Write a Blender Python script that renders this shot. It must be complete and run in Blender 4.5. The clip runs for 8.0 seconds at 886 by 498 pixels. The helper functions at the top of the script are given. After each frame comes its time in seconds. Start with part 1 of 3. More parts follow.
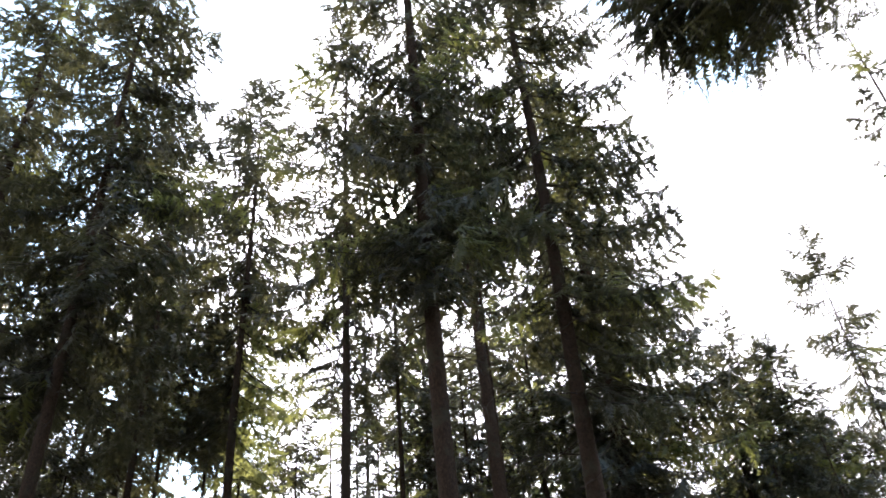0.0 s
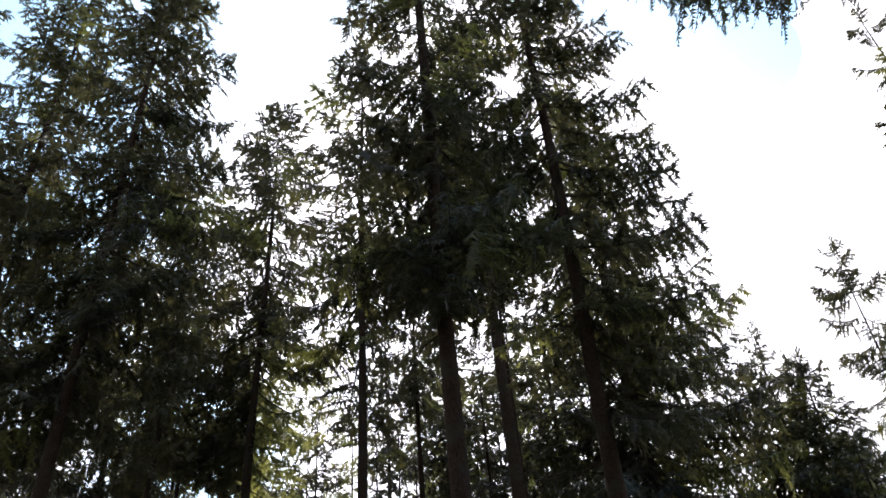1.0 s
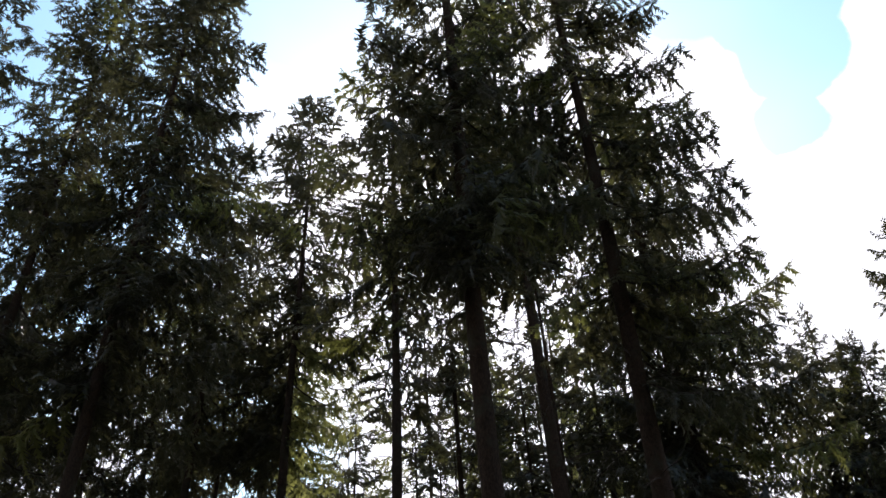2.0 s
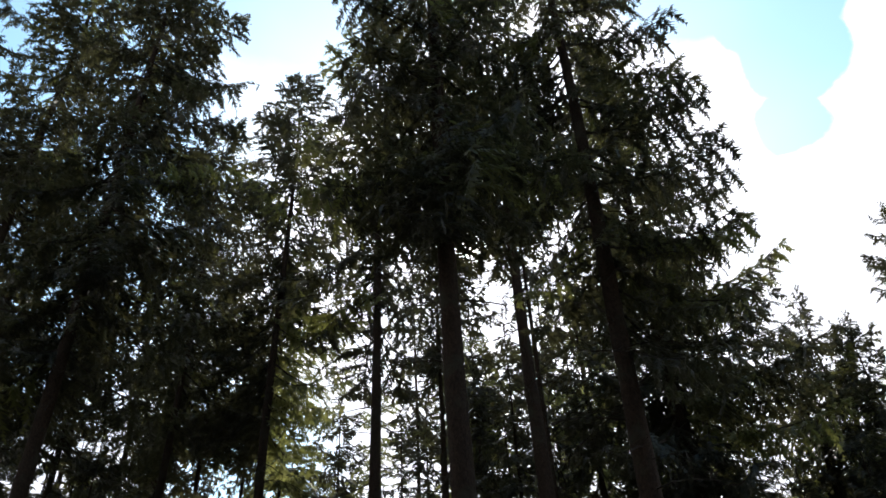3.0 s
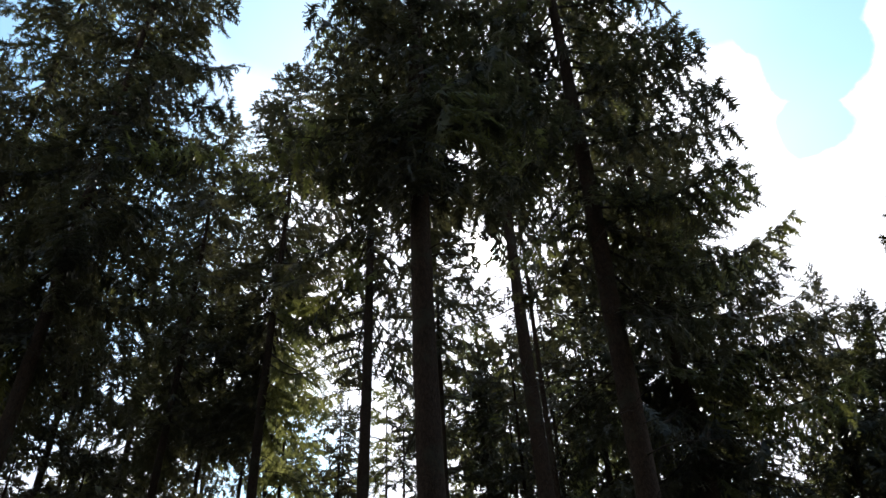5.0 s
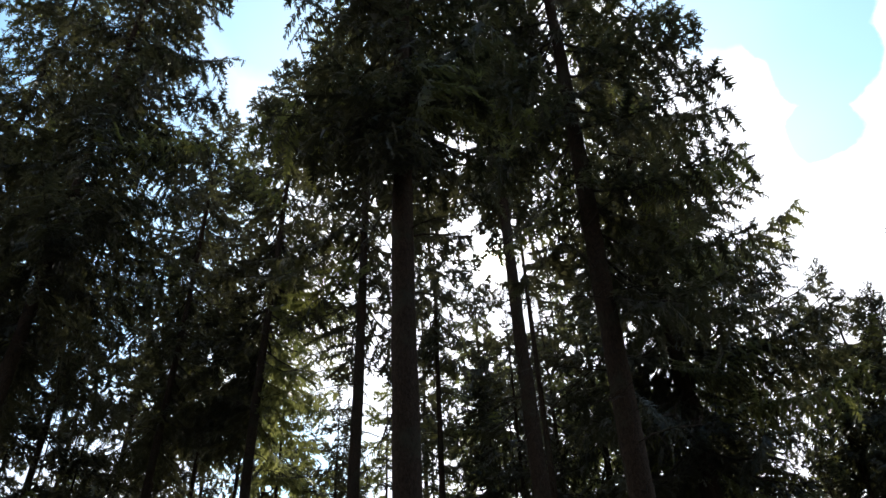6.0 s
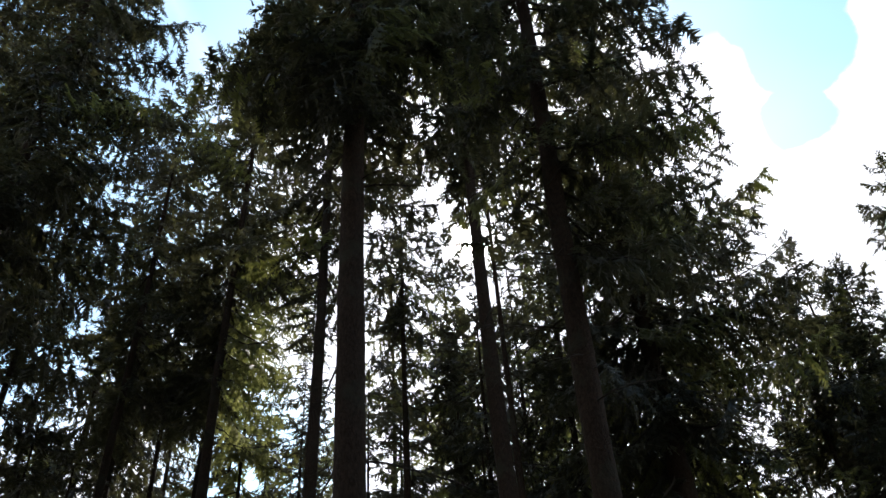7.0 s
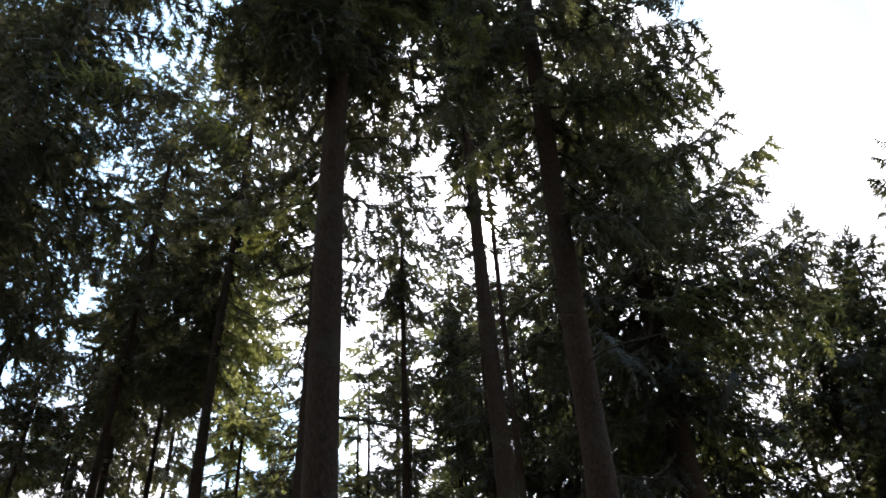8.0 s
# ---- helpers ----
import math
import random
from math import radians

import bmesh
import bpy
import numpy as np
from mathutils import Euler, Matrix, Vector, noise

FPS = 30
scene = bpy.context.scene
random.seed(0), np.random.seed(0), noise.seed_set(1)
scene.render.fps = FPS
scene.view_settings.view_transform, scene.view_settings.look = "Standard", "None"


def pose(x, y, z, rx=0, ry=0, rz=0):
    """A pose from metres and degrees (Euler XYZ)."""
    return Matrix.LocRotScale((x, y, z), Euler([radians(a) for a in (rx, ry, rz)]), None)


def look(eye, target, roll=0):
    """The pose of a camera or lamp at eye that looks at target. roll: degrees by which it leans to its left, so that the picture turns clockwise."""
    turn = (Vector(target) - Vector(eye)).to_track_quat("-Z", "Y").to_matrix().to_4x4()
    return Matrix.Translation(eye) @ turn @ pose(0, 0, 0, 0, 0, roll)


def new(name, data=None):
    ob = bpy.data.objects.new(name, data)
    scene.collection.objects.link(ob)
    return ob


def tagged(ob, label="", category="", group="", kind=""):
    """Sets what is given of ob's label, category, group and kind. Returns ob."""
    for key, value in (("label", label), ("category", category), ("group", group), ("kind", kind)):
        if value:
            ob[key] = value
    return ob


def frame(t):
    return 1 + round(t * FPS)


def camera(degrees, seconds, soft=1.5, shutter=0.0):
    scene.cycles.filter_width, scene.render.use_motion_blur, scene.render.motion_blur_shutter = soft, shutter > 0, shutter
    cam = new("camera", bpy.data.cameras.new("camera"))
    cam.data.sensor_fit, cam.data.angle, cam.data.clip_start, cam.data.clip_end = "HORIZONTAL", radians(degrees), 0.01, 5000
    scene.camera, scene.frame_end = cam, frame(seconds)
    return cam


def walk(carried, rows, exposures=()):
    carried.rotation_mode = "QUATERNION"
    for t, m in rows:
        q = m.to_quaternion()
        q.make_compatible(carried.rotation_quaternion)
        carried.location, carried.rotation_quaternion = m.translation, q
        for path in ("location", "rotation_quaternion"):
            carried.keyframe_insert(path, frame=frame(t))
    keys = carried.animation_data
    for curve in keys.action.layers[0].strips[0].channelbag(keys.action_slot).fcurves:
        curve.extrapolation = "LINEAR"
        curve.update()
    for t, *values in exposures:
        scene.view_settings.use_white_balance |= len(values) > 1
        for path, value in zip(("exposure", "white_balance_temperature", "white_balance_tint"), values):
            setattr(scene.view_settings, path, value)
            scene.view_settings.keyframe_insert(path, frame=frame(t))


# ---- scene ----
# ================= camera =================
cam = camera(52.59, 8.0, soft=1.5, shutter=0.4)
PATH = [(0, 0.000, 0.000, 1.526, 2.07, 40.13, 4.17),
        (0.5, 0.142, 0.396, 1.601, 4.42, 40.83, 4.02),
        (1, 0.230, 0.856, 1.654, 3.86, 42.24, 3.74),
        (1.5, 0.337, 1.322, 1.633, 5.78, 43.13, 4.22),
        (1.7, 0.398, 1.541, 1.617, 6.47, 42.50, 3.23),
        (2.8, 0.795, 2.866, 1.606, 7.00, 44.00, 2.34),
        (3, 0.859, 3.069, 1.600, 6.46, 42.58, 2.39),
        (3.5, 0.946, 3.480, 1.615, 5.05, 43.89, 2.35),
        (4, 1.080, 3.839, 1.612, 8.31, 43.42, 3.07),
        (4.2, 1.148, 3.987, 1.607, 6.88, 42.46, 4.11),
        (5.3, 1.626, 4.740, 1.547, 8.35, 43.53, 1.70),
        (5.5, 1.696, 4.876, 1.555, 8.27, 43.58, 1.73),
        (6, 1.816, 5.257, 1.605, 8.67, 43.68, 1.93),
        (6.5, 1.974, 5.653, 1.621, 9.76, 41.32, 2.70),
        (7, 2.076, 6.049, 1.603, 7.57, 42.72, 2.88),
        (7.5, 2.253, 6.384, 1.610, 9.48, 42.45, 2.28),
        (8, 2.369, 6.743, 1.587, 8.23, 41.91, 2.50)]
walk(cam, [(t, pose(x, y, z, 90 + p, r, w)) for t, x, y, z, w, p, r in PATH],
     exposures=[(0.0, 1.8, 6400, 15), (0.5, 1.78, 6400, 15), (1.0, 0.75, 6400, 14), (1.5, 0.32, 6400, 15), (3.0, 0.25, 6250, 10),
                (7.5, 0.32, 6250, 10), (8.0, 0.95, 6300, 12)])

# ================= sky and sun =================
SUN_AZ, SUN_EL = -2.4, 42.8          # degrees from +y towards +x, and above the horizon


def heading(az, el):
    a, e = radians(az), radians(el)
    return Vector((math.sin(a) * math.cos(e), math.cos(a) * math.cos(e), math.sin(e)))


TO_SUN = heading(SUN_AZ, SUN_EL)


def build_sky():
    world = bpy.data.worlds.new("sky")
    scene.world = world
    world.use_nodes = True
    nt = world.node_tree
    nt.nodes.clear()
    N, L = nt.nodes.new, nt.links.new
    out, bg = N("ShaderNodeOutputWorld"), N("ShaderNodeBackground")
    sky = N("ShaderNodeTexSky")
    sky.sky_type, sky.sun_disc = "NISHITA", False
    sky.sun_elevation, sky.sun_rotation = radians(SUN_EL), radians(SUN_AZ)
    sky.air_density, sky.dust_density = 1.3, 0.5
    co = N("ShaderNodeTexCoord")

    def math_node(op, a, b=None, c=None, clamp=False):
        n = N("ShaderNodeMath")
        n.operation, n.use_clamp = op, clamp
        for k, v in enumerate((a, b, c)):
            if v is None:
                continue
            if isinstance(v, (int, float)):
                n.inputs[k].default_value = v
            else:
                L(v, n.inputs[k])
        return n.outputs[0]

    def towards(v):
        n = N("ShaderNodeVectorMath")
        n.operation = "DOT_PRODUCT"
        L(co.outputs["Generated"], n.inputs[0])
        n.inputs[1].default_value = v
        return n.outputs["Value"]

    # broken white cloud with blue holes between
    noise_big = N("ShaderNodeTexNoise")
    noise_big.inputs["Scale"].default_value = 11.0
    noise_big.inputs["Detail"].default_value = 7.0
    noise_big.inputs["Roughness"].default_value = 0.55
    L(co.outputs["Generated"], noise_big.inputs["Vector"])
    wob = math_node("MULTIPLY", math_node("SUBTRACT", noise_big.outputs["Fac"], 0.5), HOLE_WOBBLE)

    def hole(az, el, size, soft):
        off = math_node("MULTIPLY", math_node("ARCCOSINE", towards(heading(az, el))), 180 / math.pi)
        n = N("ShaderNodeMapRange")
        n.interpolation_type = "SMOOTHSTEP"
        n.inputs["From Min"].default_value, n.inputs["From Max"].default_value = size, size + soft
        n.inputs["To Min"].default_value, n.inputs["To Max"].default_value = 1.0, 0.0
        L(math_node("ADD", off, wob), n.inputs["Value"])
        return n.outputs["Result"]

    holes = None
    for az, el, size, soft in HOLES:
        h = hole(az, el, size, soft)
        holes = h if holes is None else math_node("MAXIMUM", holes, h)
    # thin haze inside the holes
    noise_thin = N("ShaderNodeTexNoise")
    noise_thin.inputs["Scale"].default_value = 3.0
    noise_thin.inputs["Detail"].default_value = 4.0
    L(co.outputs["Generated"], noise_thin.inputs["Vector"])
    haze = N("ShaderNodeMapRange")
    haze.inputs["From Min"].default_value, haze.inputs["From Max"].default_value = 0.4, 0.75
    haze.inputs["To Min"].default_value, haze.inputs["To Max"].default_value = 0.0, 0.16
    L(noise_thin.outputs["Fac"], haze.inputs["Value"])
    cover = math_node("MAXIMUM", math_node("SUBTRACT", 1.0, holes), haze.outputs["Result"])

    # cloud is brightest round the sun, where it is lit through
    sundot = math_node("MAXIMUM", towards(TO_SUN), 0.0)
    near_sun = math_node("POWER", sundot, 12.0)
    core = math_node("POWER", sundot, 6000.0)
    disc = math_node("POWER", sundot, 60000.0)
    cloud_v = math_node("MULTIPLY_ADD", near_sun, CLOUD_SUN, CLOUD_BASE)
    cloud = N("ShaderNodeCombineColor")
    L(cloud_v, cloud.inputs[0])
    L(math_node("MULTIPLY", cloud_v, 1.0), cloud.inputs[1])
    L(math_node("MULTIPLY", cloud_v, 1.06), cloud.inputs[2])
    mix = N("ShaderNodeMix")
    mix.data_type = "RGBA"
    L(cover, mix.inputs[0])
    gain = N("ShaderNodeMix")
    gain.data_type, gain.blend_type = "RGBA", "MULTIPLY"
    gain.inputs[0].default_value = 1.0
    gain.inputs[7].default_value = (*SKY_GAIN, 1)
    L(sky.outputs[0], gain.inputs[6])
    L(gain.outputs[2], mix.inputs[6])
    L(cloud.outputs[0], mix.inputs[7])
    glow_v = math_node("MULTIPLY_ADD", disc, SUN_DISC, math_node("MULTIPLY", core, SUN_CORE))
    glow = N("ShaderNodeCombineColor")
    L(glow_v, glow.inputs[0])
    L(math_node("MULTIPLY", glow_v, 0.95), glow.inputs[1])
    L(math_node("MULTIPLY", glow_v, 0.85), glow.inputs[2])
    add = N("ShaderNodeMix")
    add.data_type, add.blend_type = "RGBA", "ADD"
    add.inputs[0].default_value = 1.0
    L(mix.outputs[2], add.inputs[6])
    L(glow.outputs[0], add.inputs[7])
    L(add.outputs[2], bg.inputs["Color"])
    bg.inputs["Strength"].default_value = SKY_STRENGTH
    L(bg.outputs[0], out.inputs["Surface"])


SKY_STRENGTH = 0.12
SKY_GAIN = (1.62, 1.94, 1.84)
CLOUD_BASE, CLOUD_SUN = 7.8, 9.0
SUN_CORE, SUN_DISC = 60.0, 1500.0
HOLE_WOBBLE = 3.0                    # degrees by which the cloud's edge wanders
HOLES = [(26.8, 45.2, 1.7, 0.5), (29.4, 48.8, 3.1, 0.5), (30.5, 52.3, 4.1, 0.6), (27.0, 58.0, 6.5, 1.5),
         (-22, 60, 5, 7), (-19, 29, 2, 6), (-46, 44, 12, 10), (95, 45, 24, 8), (180, 60, 30, 10)]
build_sky()

sun = new("sun", bpy.data.lights.new("sun", "SUN"))
sun.data.energy, sun.data.angle, sun.data.color = 5.0, radians(0.53), (1.0, 0.94, 0.84)
sun.matrix_world = look(TO_SUN * 60, (0, 0, 0))


# ================= materials =================
def material(name):
    m = bpy.data.materials.new(name)
    m.use_nodes = True
    m.node_tree.nodes.clear()
    return m, m.node_tree.nodes.new, m.node_tree.links.new


def ramp(N, stops):
    r = N("ShaderNodeValToRGB")
    while len(r.color_ramp.elements) < len(stops):
        r.color_ramp.elements.new(0.5)
    for e, (p, c) in zip(r.color_ramp.elements, stops):
        e.position, e.color = p, (*c, 1)
    return r


def needle_material(name, dark, light, glow, through_share):
    """Needles: coloured per bough and per twig, and lit through from behind."""
    m, N, L = material(name)
    out = N("ShaderNodeOutputMaterial")
    geo, info = N("ShaderNodeNewGeometry"), N("ShaderNodeObjectInfo")
    mixv = N("ShaderNodeMath")
    mixv.operation = "MULTIPLY_ADD"
    mixv.inputs[1].default_value = 0.48
    half = N("ShaderNodeMath")
    half.operation = "MULTIPLY"
    half.inputs[1].default_value = 0.52
    L(info.outputs["Random"], half.inputs[0])
    L(geo.outputs["Random Per Island"], mixv.inputs[0])
    L(half.outputs[0], mixv.inputs[2])
    col = ramp(N, [(0.0, dark), (0.6, [(a + b) / 2 for a, b in zip(dark, light)]), (1.0, light)])
    L(mixv.outputs[0], col.inputs[0])
    sun_caught = N("ShaderNodeMapRange")                     # some boughs, at random, are painted paler as if catching the sun
    sun_caught.interpolation_type = "SMOOTHSTEP"
    sun_caught.inputs["From Min"].default_value, sun_caught.inputs["From Max"].default_value = 0.86, 0.99
    L(info.outputs["Random"], sun_caught.inputs["Value"])
    sun_painted = N("ShaderNodeMix")
    sun_painted.data_type = "RGBA"
    sun_painted.inputs[7].default_value = (0.095, 0.108, 0.046, 1)
    L(sun_caught.outputs["Result"], sun_painted.inputs[0])
    L(col.outputs[0], sun_painted.inputs[6])
    bsdf = N("ShaderNodeBsdfPrincipled")
    bsdf.inputs["Roughness"].default_value = 0.45
    L(sun_painted.outputs[2], bsdf.inputs["Base Color"])
    thin = N("ShaderNodeBsdfTranslucent")
    tint = N("ShaderNodeMix")
    tint.data_type, tint.blend_type = "RGBA", "MULTIPLY"
    tint.inputs[0].default_value = 1.0
    tint.inputs[7].default_value = (*glow, 1)
    L(sun_painted.outputs[2], tint.inputs[6])
    L(tint.outputs[2], thin.inputs["Color"])
    mix = N("ShaderNodeMixShader")
    mix.inputs[0].default_value = through_share
    L(bsdf.outputs[0], mix.inputs[1])
    L(thin.outputs[0], mix.inputs[2])
    L(mix.outputs[0], out.inputs["Surface"])
    return m


def bark_material(name, dark, light, moss=(0.05, 0.055, 0.03)):
    """Scaly bark: plates with dark cracks, grain, and lichen in patches."""
    m, N, L = material(name)
    out, bsdf = N("ShaderNodeOutputMaterial"), N("ShaderNodeBsdfPrincipled")
    co, mp = N("ShaderNodeTexCoord"), N("ShaderNodeMapping")
    mp.inputs["Scale"].default_value = (1, 1, 0.4)
    L(co.outputs["Object"], mp.inputs["Vector"])

    def noise_at(scale, detail, vector):
        n = N("ShaderNodeTexNoise")
        n.inputs["Scale"].default_value, n.inputs["Detail"].default_value = scale, detail
        n.inputs["Roughness"].default_value = 0.65
        L(vector, n.inputs["Vector"])
        return n

    warp = noise_at(6, 3, mp.outputs[0])
    bent = N("ShaderNodeVectorMath")
    bent.operation = "MULTIPLY_ADD"
    bent.inputs[1].default_value = (0.22, 0.22, 0.16)
    L(warp.outputs["Color"], bent.inputs[0])
    L(mp.outputs[0], bent.inputs[2])
    plates = N("ShaderNodeTexVoronoi")
    plates.feature = "DISTANCE_TO_EDGE"
    plates.inputs["Scale"].default_value = 27
    L(bent.outputs[0], plates.inputs["Vector"])
    grain, stain = noise_at(30, 4, mp.outputs[0]), noise_at(1.6, 6, co.outputs["Object"])
    edge = N("ShaderNodeMapRange")
    edge.inputs["From Max"].default_value = 0.14
    L(plates.outputs["Distance"], edge.inputs["Value"])
    body = ramp(N, [(0.30, dark), (0.72, light)])
    L(grain.outputs["Fac"], body.inputs[0])
    cracked = N("ShaderNodeMix")
    cracked.data_type, cracked.blend_type = "RGBA", "MULTIPLY"
    shade = ramp(N, [(0.0, (0.68, 0.66, 0.63)), (1.0, (1, 1, 1))])
    L(edge.outputs["Result"], shade.inputs[0])
    cracked.inputs[0].default_value = 1.0
    L(body.outputs[0], cracked.inputs[6])
    L(shade.outputs[0], cracked.inputs[7])
    where = ramp(N, [(0.52, (0, 0, 0)), (0.66, (0.75, 0.75, 0.75))])
    L(stain.outputs["Fac"], where.inputs[0])
    mixed = N("ShaderNodeMix")
    mixed.data_type = "RGBA"
    mixed.inputs[7].default_value = (*moss, 1)
    L(where.outputs[0], mixed.inputs[0])
    L(cracked.outputs[2], mixed.inputs[6])
    L(mixed.outputs[2], bsdf.inputs["Base Color"])
    bsdf.inputs["Roughness"].default_value = 0.92
    bsdf.inputs["Specular IOR Level"].default_value = 0.1
    hgt = N("ShaderNodeMath")
    hgt.operation = "MULTIPLY_ADD"
    hgt.inputs[1].default_value = 0.5
    L(grain.outputs["Fac"], hgt.inputs[0])
    L(edge.outputs["Result"], hgt.inputs[2])
    bump = N("ShaderNodeBump")
    bump.inputs["Strength"].default_value, bump.inputs["Distance"].default_value = 0.6, 0.014
    L(hgt.outputs[0], bump.inputs["Height"])
    L(bump.outputs[0], bsdf.inputs["Normal"])
    L(bsdf.outputs[0], out.inputs["Surface"])
    return m


def ground_material():
    m, N, L = material("forest_floor")
    out, bsdf = N("ShaderNodeOutputMaterial"), N("ShaderNodeBsdfPrincipled")
    co = N("ShaderNodeTexCoord")
    big, small = N("ShaderNodeTexNoise"), N("ShaderNodeTexNoise")
    big.inputs["Scale"].default_value, big.inputs["Detail"].default_value = 0.35, 5
    small.inputs["Scale"].default_value, small.inputs["Detail"].default_value = 18, 8
    L(co.outputs["Object"], big.inputs["Vector"])
    L(co.outputs["Object"], small.inputs["Vector"])
    litter = ramp(N, [(0.3, (0.035, 0.022, 0.012)), (0.7, (0.12, 0.075, 0.04))])
    moss = ramp(N, [(0.3, (0.02, 0.035, 0.01)), (0.7, (0.07, 0.1, 0.03))])
    L(small.outputs["Fac"], litter.inputs[0])
    L(small.outputs["Fac"], moss.inputs[0])
    where = ramp(N, [(0.45, (0, 0, 0)), (0.6, (1, 1, 1))])
    L(big.outputs["Fac"], where.inputs[0])
    mix = N("ShaderNodeMix")
    mix.data_type = "RGBA"
    L(where.outputs[0], mix.inputs[0])
    L(litter.outputs[0], mix.inputs[6])
    L(moss.outputs[0], mix.inputs[7])
    L(mix.outputs[2], bsdf.inputs["Base Color"])
    bsdf.inputs["Roughness"].default_value = 0.95
    bump = N("ShaderNodeBump")
    bump.inputs["Distance"].default_value = 0.05
    L(small.outputs["Fac"], bump.inputs["Height"])
    L(bump.outputs[0], bsdf.inputs["Normal"])
    L(bsdf.outputs[0], out.inputs["Surface"])
    return m


NEEDLES = needle_material("spruce_needles", (0.0140, 0.0155, 0.0128), (0.062, 0.0655, 0.043), (2.05, 1.84, 1.05), 0.45)
# the same needles with sunlight put into the colour: paler, yellower, more lit through
SUN_PAINTED = needle_material("sun_painted_needles", (0.085, 0.094, 0.046), (0.25, 0.255, 0.122), (1.32, 1.3, 0.85), 0.66)
BARK = bark_material("spruce_bark", (0.020, 0.013, 0.009), (0.050, 0.034, 0.023), moss=(0.036, 0.036, 0.024))
TWIG = bark_material("dead_twig_bark", (0.024, 0.019, 0.016), (0.065, 0.053, 0.044))
GROUND = ground_material()


# ================= ground =================
def build_ground():
    bm = bmesh.new()
    n, half = 60, 400.0
    grid = []
    for j in range(n + 1):
        row = []
        for i in range(n + 1):
            u, v = i / n * 2 - 1, j / n * 2 - 1
            x, y = half * u * abs(u), half * v * abs(v)
            row.append(bm.verts.new((x, y + 15, 0.25 * noise.noise((x * 0.15, y * 0.15, 0)) - 0.1)))
        grid.append(row)
    for j in range(n):
        for i in range(n):
            bm.faces.new((grid[j][i], grid[j][i + 1], grid[j + 1][i + 1], grid[j + 1][i]))
    me = bpy.data.meshes.new("ground")
    bm.to_mesh(me)
    bm.free()
    me.materials.append(GROUND)
    for p in me.polygons:
        p.use_smooth = True
    tagged(new("ground", me), "forest floor of brown needle litter and moss", "ground", kind="structure")


build_ground()


# ================= spruces =================
def tube(verts, faces, points, radii, sides):
    """A tapered tube along points, closed at its end."""
    start = len(verts)
    for k, (p, r) in enumerate(zip(points, radii)):
        a = points[min(k + 1, len(points) - 1)] - points[max(k - 1, 0)]
        a = a.normalized()
        u = a.cross(Vector((0.31, 0.95, 0.1))).normalized()
        w = a.cross(u)
        for s in range(sides):
            g = 2 * math.pi * s / sides
            verts.append(p + (u * math.cos(g) + w * math.sin(g)) * r)
    for k in range(len(points) - 1):
        for s in range(sides):
            a, b = start + k * sides + s, start + k * sides + (s + 1) % sides
            faces.append((a, b, b + sides, a + sides))
    faces.append(tuple(start + (len(points) - 1) * sides + s for s in range(sides)))


def mesh_of(name, verts, faces, mats, indices=None, smooth=False):
    me = bpy.data.meshes.new(name)
    me.from_pydata([tuple(v) for v in verts], [], faces)
    for m in mats:
        me.materials.append(m)
    if indices is not None:
        me.polygons.foreach_set("material_index", indices)
    if smooth:
        me.polygons.foreach_set("use_smooth", [True] * len(me.polygons))
    return me


def spray(verts, faces, base, way, length, finger, lie, pitch, rng, bend=0.0):
    """A spray of needled twigs: a drooping spine with close-set twig tips swept forward to both sides.
    lie: where its upper side faces; finger: length of the longest tips; pitch: metres from tip to tip."""
    side = way.cross(lie).normalized()
    n = max(3, int(length / pitch))
    start = len(verts)
    for k in range(n + 1):
        f = k / n
        verts.append(base + way * (length * f) - Vector((0, 0, bend * length * f * f)))
    ahead = (verts[-1] - verts[-2]).normalized()
    for k in range(n):
        f = k / n
        full = finger * min(1.0, 0.5 + 1.6 * f) * (1 - 0.55 * f)
        for sgn in (-1, 1):
            if rng.random() < 0.10:
                continue
            a = rng.uniform(0.65, 1.25)
            d = ahead * math.cos(a) + side * (sgn * math.sin(a)) + lie * rng.uniform(-0.6, 0.15)
            verts.append(verts[start + k].lerp(verts[start + k + 1], 0.6) + d * (full * rng.uniform(0.55, 1.3)))
            faces.append((start + k, start + k + 1, len(verts) - 1))


